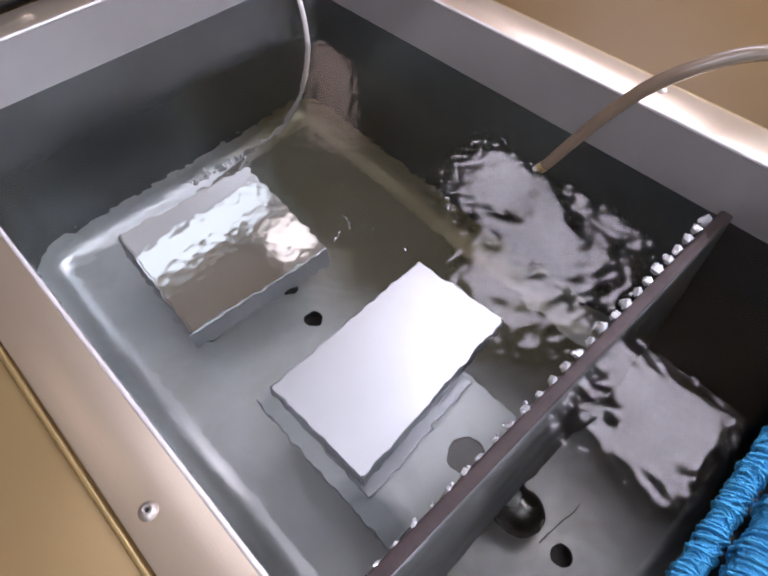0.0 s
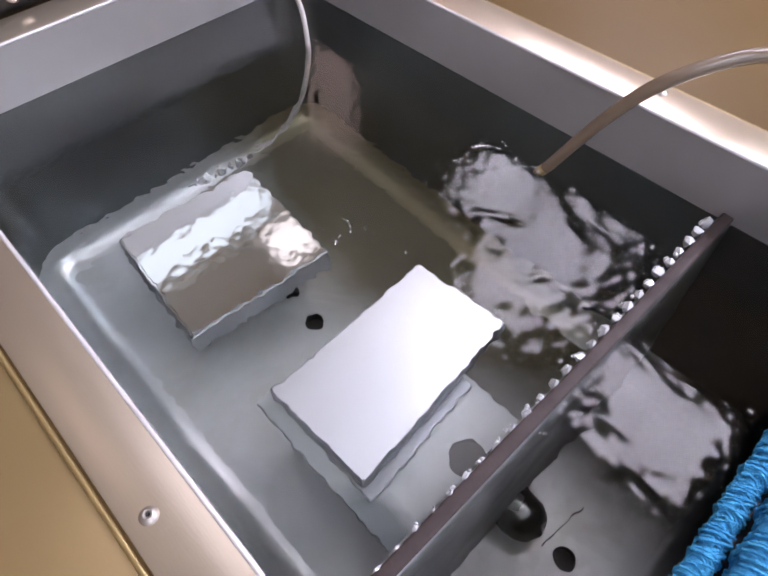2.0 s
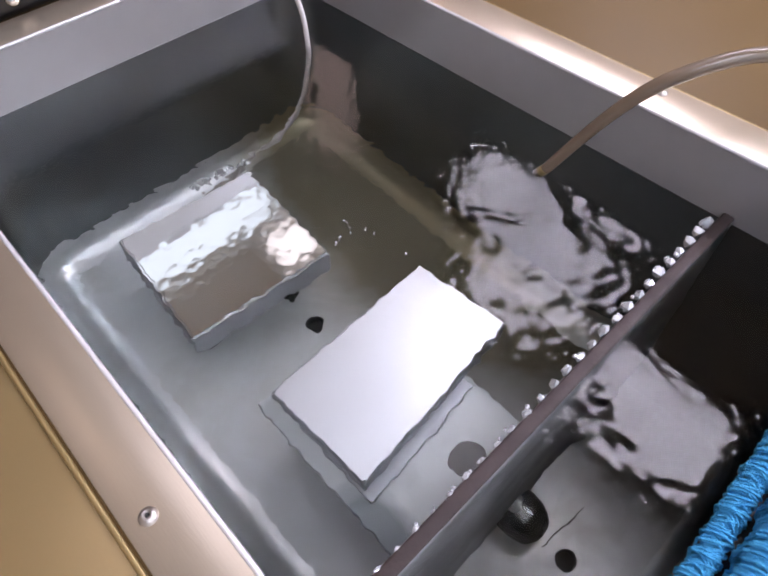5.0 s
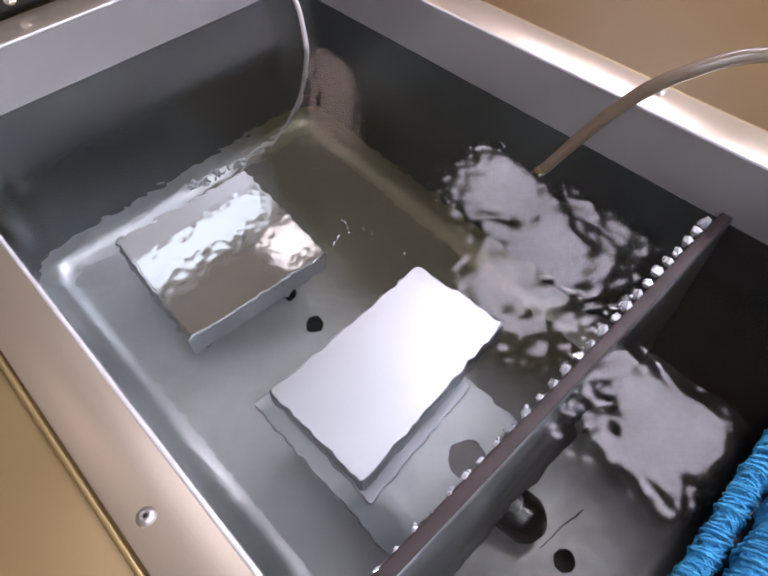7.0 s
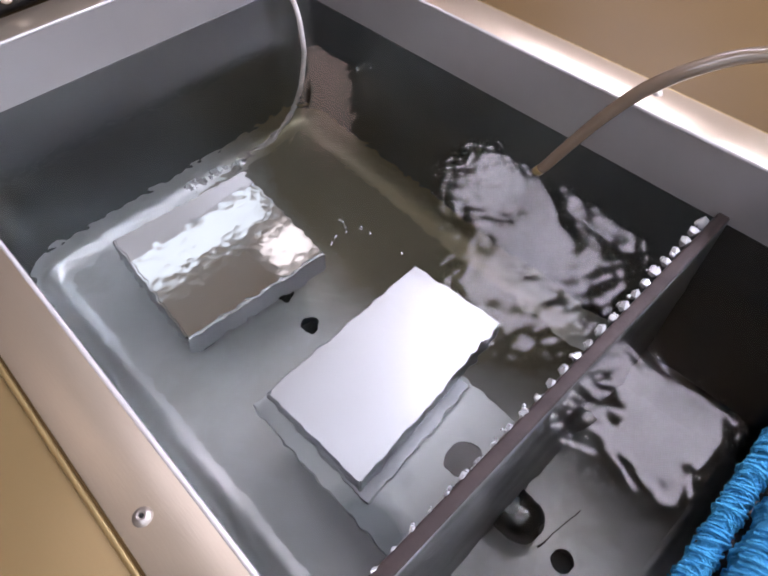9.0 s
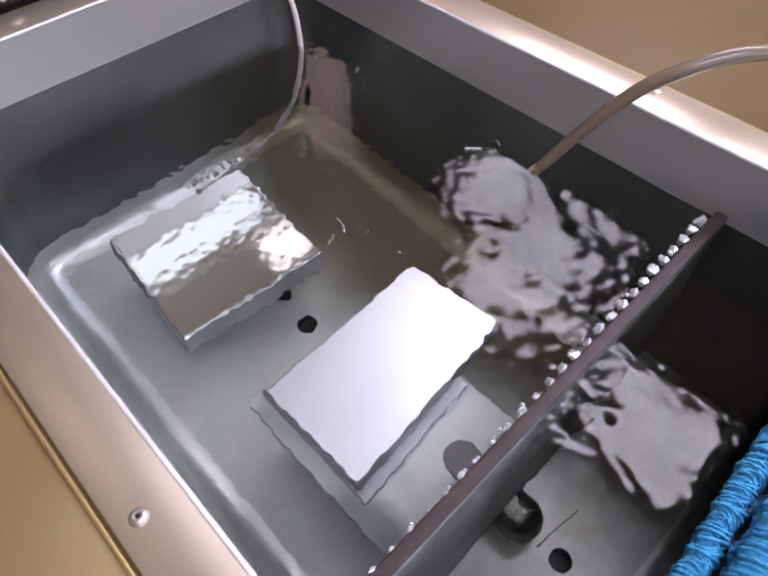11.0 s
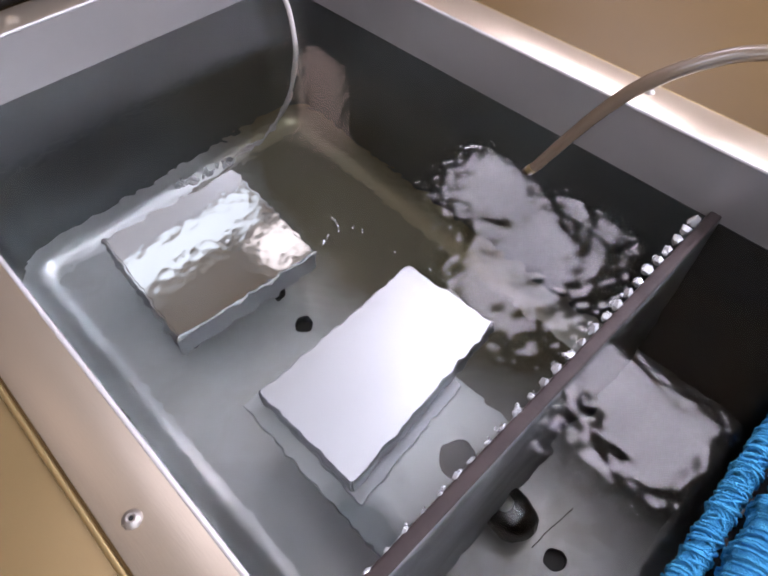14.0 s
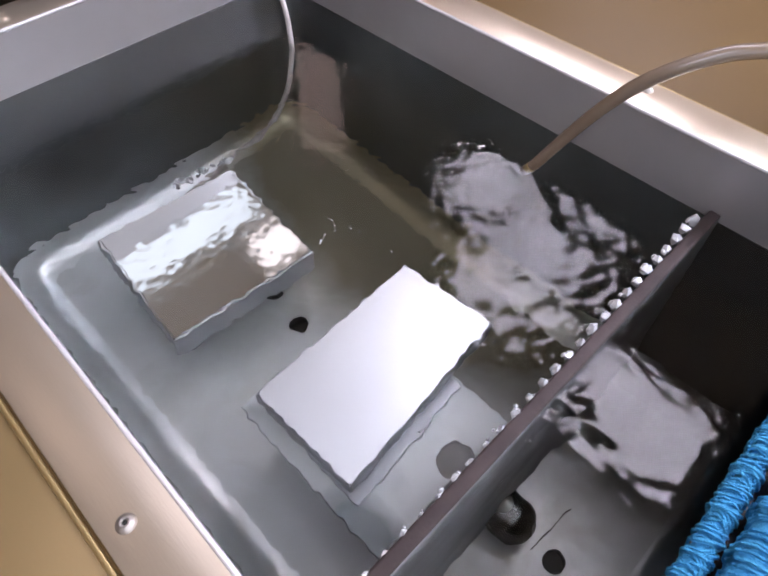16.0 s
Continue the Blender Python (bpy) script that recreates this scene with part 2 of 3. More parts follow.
def room():
    for name, lo, hi, mat, lab, cat in (
            ("floor", (RX0, RY0, RZ - 0.1), (RX1, RY1, RZ), ROOM_FLOOR, "plain brown room floor", "floor"),
            ("wall_north", (RX0, RY1, RZ), (RX1, RY1 + 0.12, CEIL), WALL, "plain tan painted wall", "wall"),
            ("wall_south", (RX0, RY0 - 0.12, RZ), (RX1, RY0, CEIL), WALL, "plain tan painted wall", "wall"),
            ("wall_east", (RX1, RY0 - 0.12, RZ), (RX1 + 0.12, RY1 + 0.12, CEIL), WALL, "plain tan painted wall", "wall"),
            ("wall_west", (RX0 - 0.12, RY0 - 0.12, RZ), (RX0, RY1 + 0.12, CEIL), WALL, "plain tan painted wall", "wall"),
            ("ceiling", (RX0 - 0.12, RY0 - 0.12, CEIL), (RX1 + 0.12, RY1 + 0.12, CEIL + 0.1), CEILING, "plain tan painted ceiling", "ceiling")):
        tagged(finish(name, box(lo, hi), mat, smooth=False), lab, cat, kind="structure")


def ceiling_light(x0, x1, y0, y1, mat, label, turn=0):
    e = empty("ceiling_light", (x0 + x1) / 2, (y0 + y1) / 2, CEIL)
    e.rotation_euler.z = radians(turn)
    w, d = (x1 - x0) / 2, (y1 - y0) / 2
    bm = bmesh.new()
    for lo, hi in (((-w - 0.03, -d - 0.03, -0.05), (-w, d + 0.03, 0)), ((w, -d - 0.03, -0.05), (w + 0.03, d + 0.03, 0)),
                   ((-w, -d - 0.03, -0.05), (w, -d, 0)), ((-w, d, -0.05), (w, d + 0.03, 0))):
        add_box(bm, lo, hi)
    part("frame", bm, LAMP_FRAME, e)
    part("diffuser", box((-w, -d, -0.035), (w, d, -0.028)), mat, e, "glowing white diffuser")
    tagged(e, label, "ceiling light", group="ceiling lights")
    return e


room()
ceiling_light(1.0, 1.37, -0.18, 0.27, LAMP_H, "bright rectangular ceiling light with a white diffuser")
ceiling_light(1.13, 1.95, 0.47, 0.86, LAMP_A, "bright rectangular ceiling light with a white diffuser")
ceiling_light(1.5, 1.95, 0.93, 1.24, LAMP_A, "bright rectangular ceiling light with a white diffuser")
ceiling_light(0.15, 0.93, 0.25, 0.98, LAMP_E, "large soft white ceiling light panel")
ceiling_light(0.2, 0.9, 1.39, 1.56, LAMP_B, "narrow white ceiling light panel")
# Added glow that gives the golden side panel its pale reflection.
ceiling_light(-0.62, -0.12, 0.74, 1.5, LAMP_G, "dim warm panel added for the pale reflection beside the tank")
ceiling_light(1.15, 2.08, 2.0, 2.22, LAMP_P, "long warm pinkish ceiling light panel", 51)
# Unseen fill panel added on the right to brighten floor and blocks.
ceiling_light(1.15, 2.3, -1.45, -0.4, LAMP_F, "large cool white fill panel added out of view")
# Second added fill, behind the camera, for surfaces that face the front.
ceiling_light(-0.75, 0.1, -1.2, -0.3, LAMP_K, "large cool white fill panel added out of view")
ceiling_light(0.74, 0.95, 1.14, 1.31, LAMP_D, "small warm ceiling light panel")


def window():
    e = empty("window_1", -0.35, RY0, 0.75)
    bm = bmesh.new()
    w, hh = 0.75, 0.5
    for lo, hi in (((-w - 0.06, 0, -hh - 0.06), (-w, 0.05, hh + 0.06)), ((w, 0, -hh - 0.06), (w + 0.06, 0.05, hh + 0.06)),
                   ((-w, 0, -hh - 0.06), (w, 0.05, -hh)), ((-w, 0, hh), (w, 0.05, hh + 0.06)), ((-0.02, 0, -hh), (0.02, 0.045, hh))):
        add_box(bm, lo, hi, 0.004)
    part("window_frame", bm, LAMP_FRAME, e)
    for x0, x1 in ((-w, -0.02), (0.02, w)):
        part("pane", box((x0, 0.006, -hh), (x1, 0.012, hh)), DAY, e, "pane bright with daylight")
    tagged(e, "white framed window bright with cool daylight", "window", kind="structure")


window()


# ---- counter ----
def counter():
    gap = 0.028
    ox0, ox1, oy0, oy1 = X0 - gap, X1 + gap, Y0 - gap, Y1 + gap
    top, low = -0.0045, -0.045
    lx, hx, ly, hy = -0.75, 1.15, -0.5, 0.95
    e = empty("counter", 0, 0, 0)
    for lo, hi in (((ox1, ly, low), (hx, hy, top)), ((ox0, ly, low), (ox1, oy0, top)), ((ox0, oy1, low), (ox1, hy, top))):
        part("top_slab", box(lo, hi, 0.002), COUNTER, e)
    for lo, hi in (((lx + 0.02, ly + 0.02, RZ), (lx + 0.04, hy - 0.02, low)), ((hx - 0.04, ly + 0.02, RZ), (hx - 0.02, hy - 0.02, low)),
                   ((lx + 0.04, ly + 0.02, RZ), (hx - 0.04, ly + 0.04, low)), ((lx + 0.04, hy - 0.04, RZ), (hx - 0.04, hy - 0.02, low))):
        part("side_board", box(lo, hi), COUNTER, e)
    tagged(e, "brown laminate counter round the metal tank", "counter", kind="structure")
    tagged(finish("side_panel", box((lx, ly, low), (ox0, hy, top), 0.002), PANEL), "golden brown satin metal panel beside the tank", "panel", kind="structure")


counter()


# ---- the tank ----
RC, RF = 0.042, 0.031


def disc_ring(cx, cy, r, z, n=24):
    return [(cx + r * math.cos(2 * math.pi * k / n), cy + r * math.sin(2 * math.pi * k / n), z) for k in range(n)]


HOLES = [(0.1841, 0.3104, 0.0098), (0.1872, -0.0112, 0.0095), (0.189, 0.3571, 0.0085)]


def tank():
    t = empty("metal_tank", (X0 + X1) / 2, (Y0 + Y1) / 2, 0)
    org = Matrix.Translation((-(X0 + X1) / 2, -(Y0 + Y1) / 2, 0))

    def put(name, bm, mat, label="", parent=None):
        bmesh.ops.transform(bm, matrix=org, verts=bm.verts)
        return part(name, bm, mat, parent or t, label)

    # inner shell with rounded corners and a rounded foot
    bm = bmesh.new()
    loft(bm, [ring(X0, X1, Y0, Y1, RC, z) for z in (-0.0015, -0.02, -0.04, WATER_Z - 0.0005)])
    put("upper_wall", bm, STEEL_DRY, "lighter grey steel wall above the water")
    # Under the water the wall takes the dark steel with painted-in dimness.
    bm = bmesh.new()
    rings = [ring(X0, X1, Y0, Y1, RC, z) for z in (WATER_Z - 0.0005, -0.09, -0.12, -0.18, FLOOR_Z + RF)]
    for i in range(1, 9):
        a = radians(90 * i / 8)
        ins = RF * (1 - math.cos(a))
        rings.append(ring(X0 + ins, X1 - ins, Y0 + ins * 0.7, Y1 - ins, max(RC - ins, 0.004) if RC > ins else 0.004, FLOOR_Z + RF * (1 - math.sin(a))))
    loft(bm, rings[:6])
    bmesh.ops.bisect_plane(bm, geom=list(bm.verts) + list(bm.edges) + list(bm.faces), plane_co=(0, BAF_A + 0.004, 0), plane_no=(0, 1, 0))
    low = put("lower_wall", bm, STEEL_IN, "rounded steel wall under water, its dim light put into a dark colour")
    # Walls past the baffle get the steel with shade in its colour.
    low.data.materials.append(STEEL_SHADED)
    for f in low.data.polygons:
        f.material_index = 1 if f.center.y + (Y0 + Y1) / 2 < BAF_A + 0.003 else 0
    bm = bmesh.new()
    loft(bm, rings[5:])
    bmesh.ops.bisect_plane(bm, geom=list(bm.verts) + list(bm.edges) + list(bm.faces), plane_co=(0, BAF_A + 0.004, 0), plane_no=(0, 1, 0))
    foot = put("foot_curve", bm, STEEL_FOOT, "rounded foot of the wall, pale for the light along it")
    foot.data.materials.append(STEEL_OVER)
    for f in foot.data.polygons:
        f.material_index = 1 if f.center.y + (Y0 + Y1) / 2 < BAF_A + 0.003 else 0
    bm = bmesh.new()
    loft(bm, [ring(X0 + d, X1 - d, Y0 + d, Y1 - d, RC, z) for d, z in ((0.0002, WATER_Z + 0.0006), (0.0005, WATER_Z + 0.0003), (0.0005, WATER_Z - 0.0002), (0.0002, WATER_Z - 0.0006))])
    put("water_mark", bm, LIME_MARK, "dark dirt line at the water level")
    last = rings[-1]
    # floor with real holes, parted under the baffle
    cut = (BAF_A + BAF_B) / 2

    def clipped(keep):
        out = []
        for i, p in enumerate(last):
            q = last[(i + 1) % len(last)]
            if keep(p[1]):
                out.append(p)
            if keep(p[1]) != keep(q[1]):
                u = (cut - p[1]) / (q[1] - p[1])
                out.append((p[0] + u * (q[0] - p[0]), cut, FLOOR_Z))
        return out
    for name, keep, mat, label in (("main_floor", lambda y: y >= cut, STEEL_FLOOR, "stained grey steel floor of the main chamber"),
                                   ("overflow_floor", lambda y: y < cut, STEEL_OVER, "dull grey steel floor of the overflow chamber with painted shade")):
        bm = bmesh.new()
        loops = [clipped(keep)] + [disc_ring(cx, cy, r, FLOOR_Z) for cx, cy, r in HOLES if keep(cy)]
        es = []
        for lp in loops:
            vs = [bm.verts.new(p) for p in lp]
            es += [bm.edges.new((vs[i], vs[(i + 1) % len(vs)])) for i in range(len(vs))]
        bmesh.ops.triangle_fill(bm, edges=es, use_beauty=True)
        put(name, bm, mat, label)
    for cx, cy, r in HOLES:
        bm = bmesh.new()
        loft(bm, [disc_ring(cx, cy, r, FLOOR_Z), disc_ring(cx, cy, r, FLOOR_Z - 0.012)])
        bm.faces.new([bm.verts.new(p) for p in disc_ring(cx, cy, r, FLOOR_Z - 0.0121)])
        put("floor_hole", bm, DARK_HOLE, "round dark hole in the floor")
    # seam on the overflow floor
    put("seam", tube([Vector((0.2324, 0.0025, FLOOR_Z)), Vector((0.2069, 0.0063, FLOOR_Z)), Vector((0.1814, 0.0081, FLOOR_Z))], 0.0005, 6), BAFFLE, "dark welded seam")
    # outer skin
    bm = bmesh.new()
    o = 0.022
    vr = loft(bm, [ring(X0 - o, X1 + o, Y0 - o, Y1 + o, RC, z) for z in (-0.002, -0.15, FLOOR_Z - 0.02)])
    bm.faces.new(vr[-1])
    put("outer_skin", bm, STEEL_IN)
    # flange: four strips, butted
    F = FLANGE
    for name, lo, hi in (("flange", (X0 - FLANGE_LEFT, Y0 - F, -0.0015), (X0, Y1 + F, 0.0)), ("flange", (X1, Y0 - F, -0.0015), (X1 + F, Y1 + F, 0.0)),
                         ("flange", (X0, Y1, -0.0015), (X1, Y1 + F + 0.004, 0.0)), ("flange", (X0, Y0 - F, -0.0015), (X1, Y0, 0.0))):
        put(name, box(lo, hi, 0.0006), STEEL_FLANGE, "satin steel flange")
    # folded outer edge of the flange
    for x, d in ((X0 - FLANGE_LEFT, -1), (X1 + F, 1)):
        put("edge_gap", box((min(x, x + d * 0.0016), Y0 - F, -0.0042), (max(x, x + d * 0.0016), Y1 + F, -0.0026)), COUNTER)
        put("edge_bead", tube([Vector((x + d * 0.0032, Y0 - F, -0.0034)), Vector((x + d * 0.0032, Y1 + F, -0.0034))], 0.0017, 12), BRASS, "golden brown edge bead")
    # rounded lip along the opening
    for a, b in (((X0, Y0), (X0, Y1)), ((X1, Y0), (X1, Y1)), ((X0, Y1), (X1, Y1)), ((X0, Y0), (X1, Y0))):
        put("lip", tube([Vector((*a, -0.0006)), Vector((*b, -0.0006))], 0.0016, 10), STEEL_LIP, "bright rounded lip")
    # rivets on both long flanges
    for x, y in ((-0.0235, 0.1335), (0.4155, 0.1395)):
        bm = lathe([(0.0010, 0.0004), (0.0013, 0.0021), (0.0022, 0.0023), (0.0036, 0.0016), (0.0046, 0.0003), (0.0047, 0.0)])
        bmesh.ops.transform(bm, matrix=Matrix.Translation((x, y, 0)), verts=bm.verts)
        rv = put("rivet", bm, RIVET, "domed blind rivet")
        bm = lathe([(0.0013, 0.0), (0.0013, 0.0012)], 12)
        bmesh.ops.transform(bm, matrix=Matrix.Translation((x, y, 0)), verts=bm.verts)
        put("rivet_core", bm, DARK_HOLE, "", rv)
    # baffle with a toothed rear edge
    bf = put("baffle", box((X0 - 0.001, BAF_A, FLOOR_Z - 0.001), (X1 + 0.001, BAF_B, BAF_TOP), 0.002, 3), BAFFLE, "brown-stained steel baffle with a toothed edge")
    # Jagged lumps, larger to the right, imitate the sparkle on each tooth.
    x = 0.0150
    while x < X1 - 0.012:
        bm = bmesh.new()
        size = random.uniform(0.8, 1.15) * (0.75 + 1.9 * x)
        for k in range(3):
            r = bmesh.ops.create_icosphere(bm, subdivisions=1, radius=1)
            w = size * (1.0 if k == 0 else random.uniform(0.35, 0.65))
            m = Matrix.Translation((x + (k > 0) * random.uniform(-0.004, 0.004), BAF_B - 0.0012 + 0.013 * x + (k > 0) * random.uniform(-0.0015, 0.003), BAF_TOP - 0.0028)) @ Matrix.Diagonal((0.0033 * w, 0.0027 * w, 0.0036 * w, 1))
            for v in r["verts"]:
                v.co = m @ (v.co * random.uniform(0.75, 1.2))
        put("tooth", bm, TOOTH, "", bf)
        x += 0.01335
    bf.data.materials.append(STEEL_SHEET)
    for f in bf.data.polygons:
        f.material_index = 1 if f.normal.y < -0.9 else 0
    # rounded drain nose that sticks out of the baffle above the overflow floor
    bm = lathe([(0.0205, -0.014), (0.0205, 0.0)] + [(0.0205 * math.cos(radians(a)), 0.0205 * math.sin(radians(a))) for a in (12, 25, 38, 51, 64, 76, 87)], 28)
    bmesh.ops.transform(bm, matrix=pose(0.1845, 0.0335, FLOOR_Z + 0.0207, 90), verts=bm.verts)
    put("drain_nose", bm, DRAIN, "dark polished rounded drain nose")
    tagged(t, "open steel tank with a riveted flange, set in the counter", "tank")
    return t


tank()


# ---- water ----
def sheet(name, x0, x1, y0, y1, step, calm, slope, rings, seed, label):
    """A rippled sheet: fine ripples as steep as calm all over, larger ones as steep as slope(x, y), and rings of waves round single points."""
    rng = np.random.default_rng(seed)
    nx, ny = int((x1 - x0) / step) + 1, int((y1 - y0) / step) + 1
    gx, gy = np.meshgrid(np.linspace(x0, x1, nx), np.linspace(y0, y1, ny))
    def waves(n, short, long):
        z = np.zeros_like(gx)
        for k in range(n):
            lam = short * (long / short) ** rng.random()
            a, ph = rng.uniform(0, 2 * np.pi), rng.uniform(0, 2 * np.pi)
            kx, ky = np.cos(a) * 2 * np.pi / lam, np.sin(a) * 2 * np.pi / lam
            bend = 0.9 * np.sin(gx * rng.uniform(8, 30) + gy * rng.uniform(8, 30) + rng.uniform(0, 6))
            z += lam / (2 * np.pi) * np.sin(kx * gx + ky * gy + ph + bend) / n ** 0.5 * 1.4
        return z
    z = calm * waves(40, 0.0050, 0.0135) + slope(gx, gy) * waves(50, 0.009, 0.027)
    for cx, cy, lam, steep, reach in rings:
        r = np.hypot(gx - cx, gy - cy)
        z += steep * lam / (2 * np.pi) * np.sin(2 * np.pi * r / lam) * np.exp(-((r - 0.4 * reach) / reach) ** 2)
    me = bpy.data.meshes.new(name)
    verts = np.stack([gx - (x0 + x1) / 2, gy - (y0 + y1) / 2, z], -1).reshape(-1, 3)
    idx = np.arange(nx * ny).reshape(ny, nx)
    faces = np.stack([idx[:-1, :-1], idx[:-1, 1:], idx[1:, 1:], idx[1:, :-1]], -1).reshape(-1, 4)
    me.from_pydata(verts.tolist(), [], faces.tolist())
    me.polygons.foreach_set("use_smooth", [True] * len(me.polygons))
    me.materials.append(WATER)
    ob = new(name, me)
    ob.location = ((x0 + x1) / 2, (y0 + y1) / 2, WATER_Z)
    return tagged(ob, label, "water", kind="structure")


def bump_at(x, y, cx, cy, r):
    return np.exp(-((x - cx) ** 2 + (y - cy) ** 2) / (2 * r * r))


water_main = sheet("water_main", X0 - 0.0115, X1 + 0.0115, 0.053, Y1 + 0.0115, 0.00125, 0.019,
                   lambda x, y: 0.009 + 0.025 * bump_at(x, y, 0.30, 0.13, 0.05) + 0.026 * bump_at(x, y, 0.25, 0.09, 0.035),
                   [(0.335, 0.178, 0.0085, 0.022, 0.05), (0.24, 0.262, 0.006, 0.035, 0.016), (0.155, 0.395, 0.009, 0.008, 0.05)], 3,
                   "clear rippling water in the main chamber of the tank")
water_over = sheet("water_overflow", X0 - 0.0115, X1 + 0.0115, Y0 - 0.0115, 0.053, 0.00125, 0.010,
                   lambda x, y: 0.006 + 0.10 * bump_at(x, y, 0.19, 0.040, 0.016) + 0.006 * bump_at(x, y, 0.2, -0.02, 0.022),
                   [(0.2, 0.045, 0.0065, 0.02, 0.03)], 5,
                   "dark clear water in the overflow chamber of the tank")


# ---- the two slabs under water ----
def slab_near():
    e = empty("aluminium_block", 0.174, 0.178, FLOOR_Z)
    def loc(bm):
        bmesh.ops.transform(bm, matrix=Matrix.Translation((-0.174, -0.178, -FLOOR_Z)), verts=bm.verts)
        return bm
    bm = bmesh.new()
    rings = []
    for z, o in ((-0.2303, -0.001), (-0.222, 0.0), (-0.209, 0.0), (-0.2065, -0.0015)):
        rings.append([(0.088 - o, 0.124 - o, z), (0.2695 + o, 0.1395 - o, z), (0.2615 + o, 0.2365 + o, z), (0.0845 - o, 0.2315 + o, z)])
    loft(bm, rings, cap_ends=True)
    es = [ed for ed in bm.edges if abs(ed.verts[0].co.z - ed.verts[1].co.z) > 0.002]
    bmesh.ops.bevel(bm, geom=es, offset=0.0012, segments=2, affect="EDGES")
    body = part("block_body", loc(bm), SLAB_NEAR, e, smooth=False)
    # Upright faces take the side tone, light painted by face direction.
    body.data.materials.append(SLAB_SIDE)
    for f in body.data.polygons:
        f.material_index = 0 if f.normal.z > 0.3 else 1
    bm = bmesh.new()
    loft(bm, [[(0.087, 0.1150, z), (0.2135, 0.1260, z), (0.2135, 0.2285, z), (0.0865, 0.2285, z)] for z in (-0.2362, -0.2304)], cap_ends=True)
    bmesh.ops.bevel(bm, geom=list(bm.edges), offset=0.0006, segments=2, affect="EDGES")
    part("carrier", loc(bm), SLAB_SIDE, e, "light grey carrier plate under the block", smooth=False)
    # Dark filler strip stands in for the shadow gap below the carrier.
    part("gap_shade", loc(box((0.092, 0.1275, -0.2389), (0.2085, 0.2245, -0.2362))), BAFFLE, e, "dark strip painting the shade under the carrier")
    plate = part("plate", loc(box((0.073, 0.079, -0.2465), (0.2195, 0.243, -0.2389), 0.0015)), PLATE, e, "zinc grey plate with a stained corner")
    # Unseen support added under the plate, dark so it reads as shade.
    part("pedestal", loc(box((0.096, 0.1, FLOOR_Z + 0.0002), (0.205, 0.232, -0.2466), 0.002)), DRAIN, e, "recessed support, dark for the shade under the block")
    bm = lathe([(0.0155, -0.2389), (0.0155, -0.2379), (0.0147, -0.2379), (0.0147, -0.2388)], 24)
    bmesh.ops.transform(bm, matrix=Matrix.Translation((0.166, 0.0875, 0)), verts=bm.verts)
    part("plate_socket", loc(bm), SOCKET, plate, "round dull grey socket")
    tagged(e, "white satin aluminium block on a grey plate under water", "metal block")


def slab_far():
    e = empty("aluminium_block", 0.146, 0.4, FLOOR_Z)
    def loc(bm):
        bmesh.ops.transform(bm, matrix=Matrix.Translation((-0.146, -0.4, -FLOOR_Z)), verts=bm.verts)
        return bm
    bm = bmesh.new()
    rings = []
    tilt = math.tan(radians(3.6))
    for z, o, k in ((-0.281, 0.0, 0), (-0.2495, 0.0, tilt), (-0.246, -0.002, tilt)):
        rings.append([(0.069 - o, 0.335 - o, z), (0.223 + o, 0.324 - o, z), (0.229 + o, 0.464 + o, z + 0.134 * k), (0.077 - o, 0.474 + o, z + 0.134 * k)])
    loft(bm, rings, cap_ends=True)
    es = [ed for ed in bm.edges if abs(ed.verts[0].co.z - ed.verts[1].co.z) > 0.002]
    bmesh.ops.bevel(bm, geom=es, offset=0.0012, segments=2, affect="EDGES")
    body = part("block_body", loc(bm), SLAB_FAR, e, smooth=False)
    # Mirror top only; the sides get the painted light tone.
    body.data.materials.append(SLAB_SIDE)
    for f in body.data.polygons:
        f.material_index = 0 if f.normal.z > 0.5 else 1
    # White rod along the front edge paints its highlight.
    part("edge_highlight", loc(tube([Vector((0.0705, 0.3347, -0.2462)), Vector((0.2225, 0.3238, -0.2462))], 0.0011, 8)), GLINT, e, "white rod painting the highlight on the front edge")
    # Added support; its dark colour stands in for the shadow beneath the block.
    part("pedestal", loc(box((0.085, 0.362, FLOOR_Z + 0.0002), (0.215, 0.455, -0.2811), 0.003)), DRAIN, e, "recessed support, dark for the shade under the block")
    tagged(e, "polished aluminium block on an added dark support under water", "metal block")


slab_near()
slab_far()


# ---- hose and cable ----
def hose():
    path = spline([(0.3405, 0.1835, -0.064), (0.344, 0.179, -0.055), (0.356, 0.164, -0.024), (0.366, 0.150, 0.002), (0.379, 0.136, 0.022), (0.394, 0.120, 0.036),
                   (0.413, 0.101, 0.046), (0.428, 0.086, 0.049), (0.455, 0.062, 0.048), (0.51, 0.02, 0.033), (0.57, -0.02, 0.012), (0.66, -0.07, 0.0022), (0.8, -0.14, 0.0022)], 8)
    e = empty("water_hose", 0.344, 0.179, WATER_Z)
    back = Matrix.Translation((-0.344, -0.179, -WATER_Z))
    bm = tube(path, 0.0053, 18, lambda i, a: 0.8 + 0.2 * min(1.0, i / 34))
    bmesh.ops.transform(bm, matrix=back, verts=bm.verts)
    part("tube", bm, HOSE, e)
    bm = tube([Vector((0.3418, 0.1818, -0.0605)), Vector((0.3437, 0.1794, -0.0555))], 0.0047, 18)
    bmesh.ops.transform(bm, matrix=back, verts=bm.verts)
    part("tip_ring", bm, BRASS, e, "brown ring at the hose tip")
    tagged(e, "beige plastic hose bent over the rim into the water", "hose")


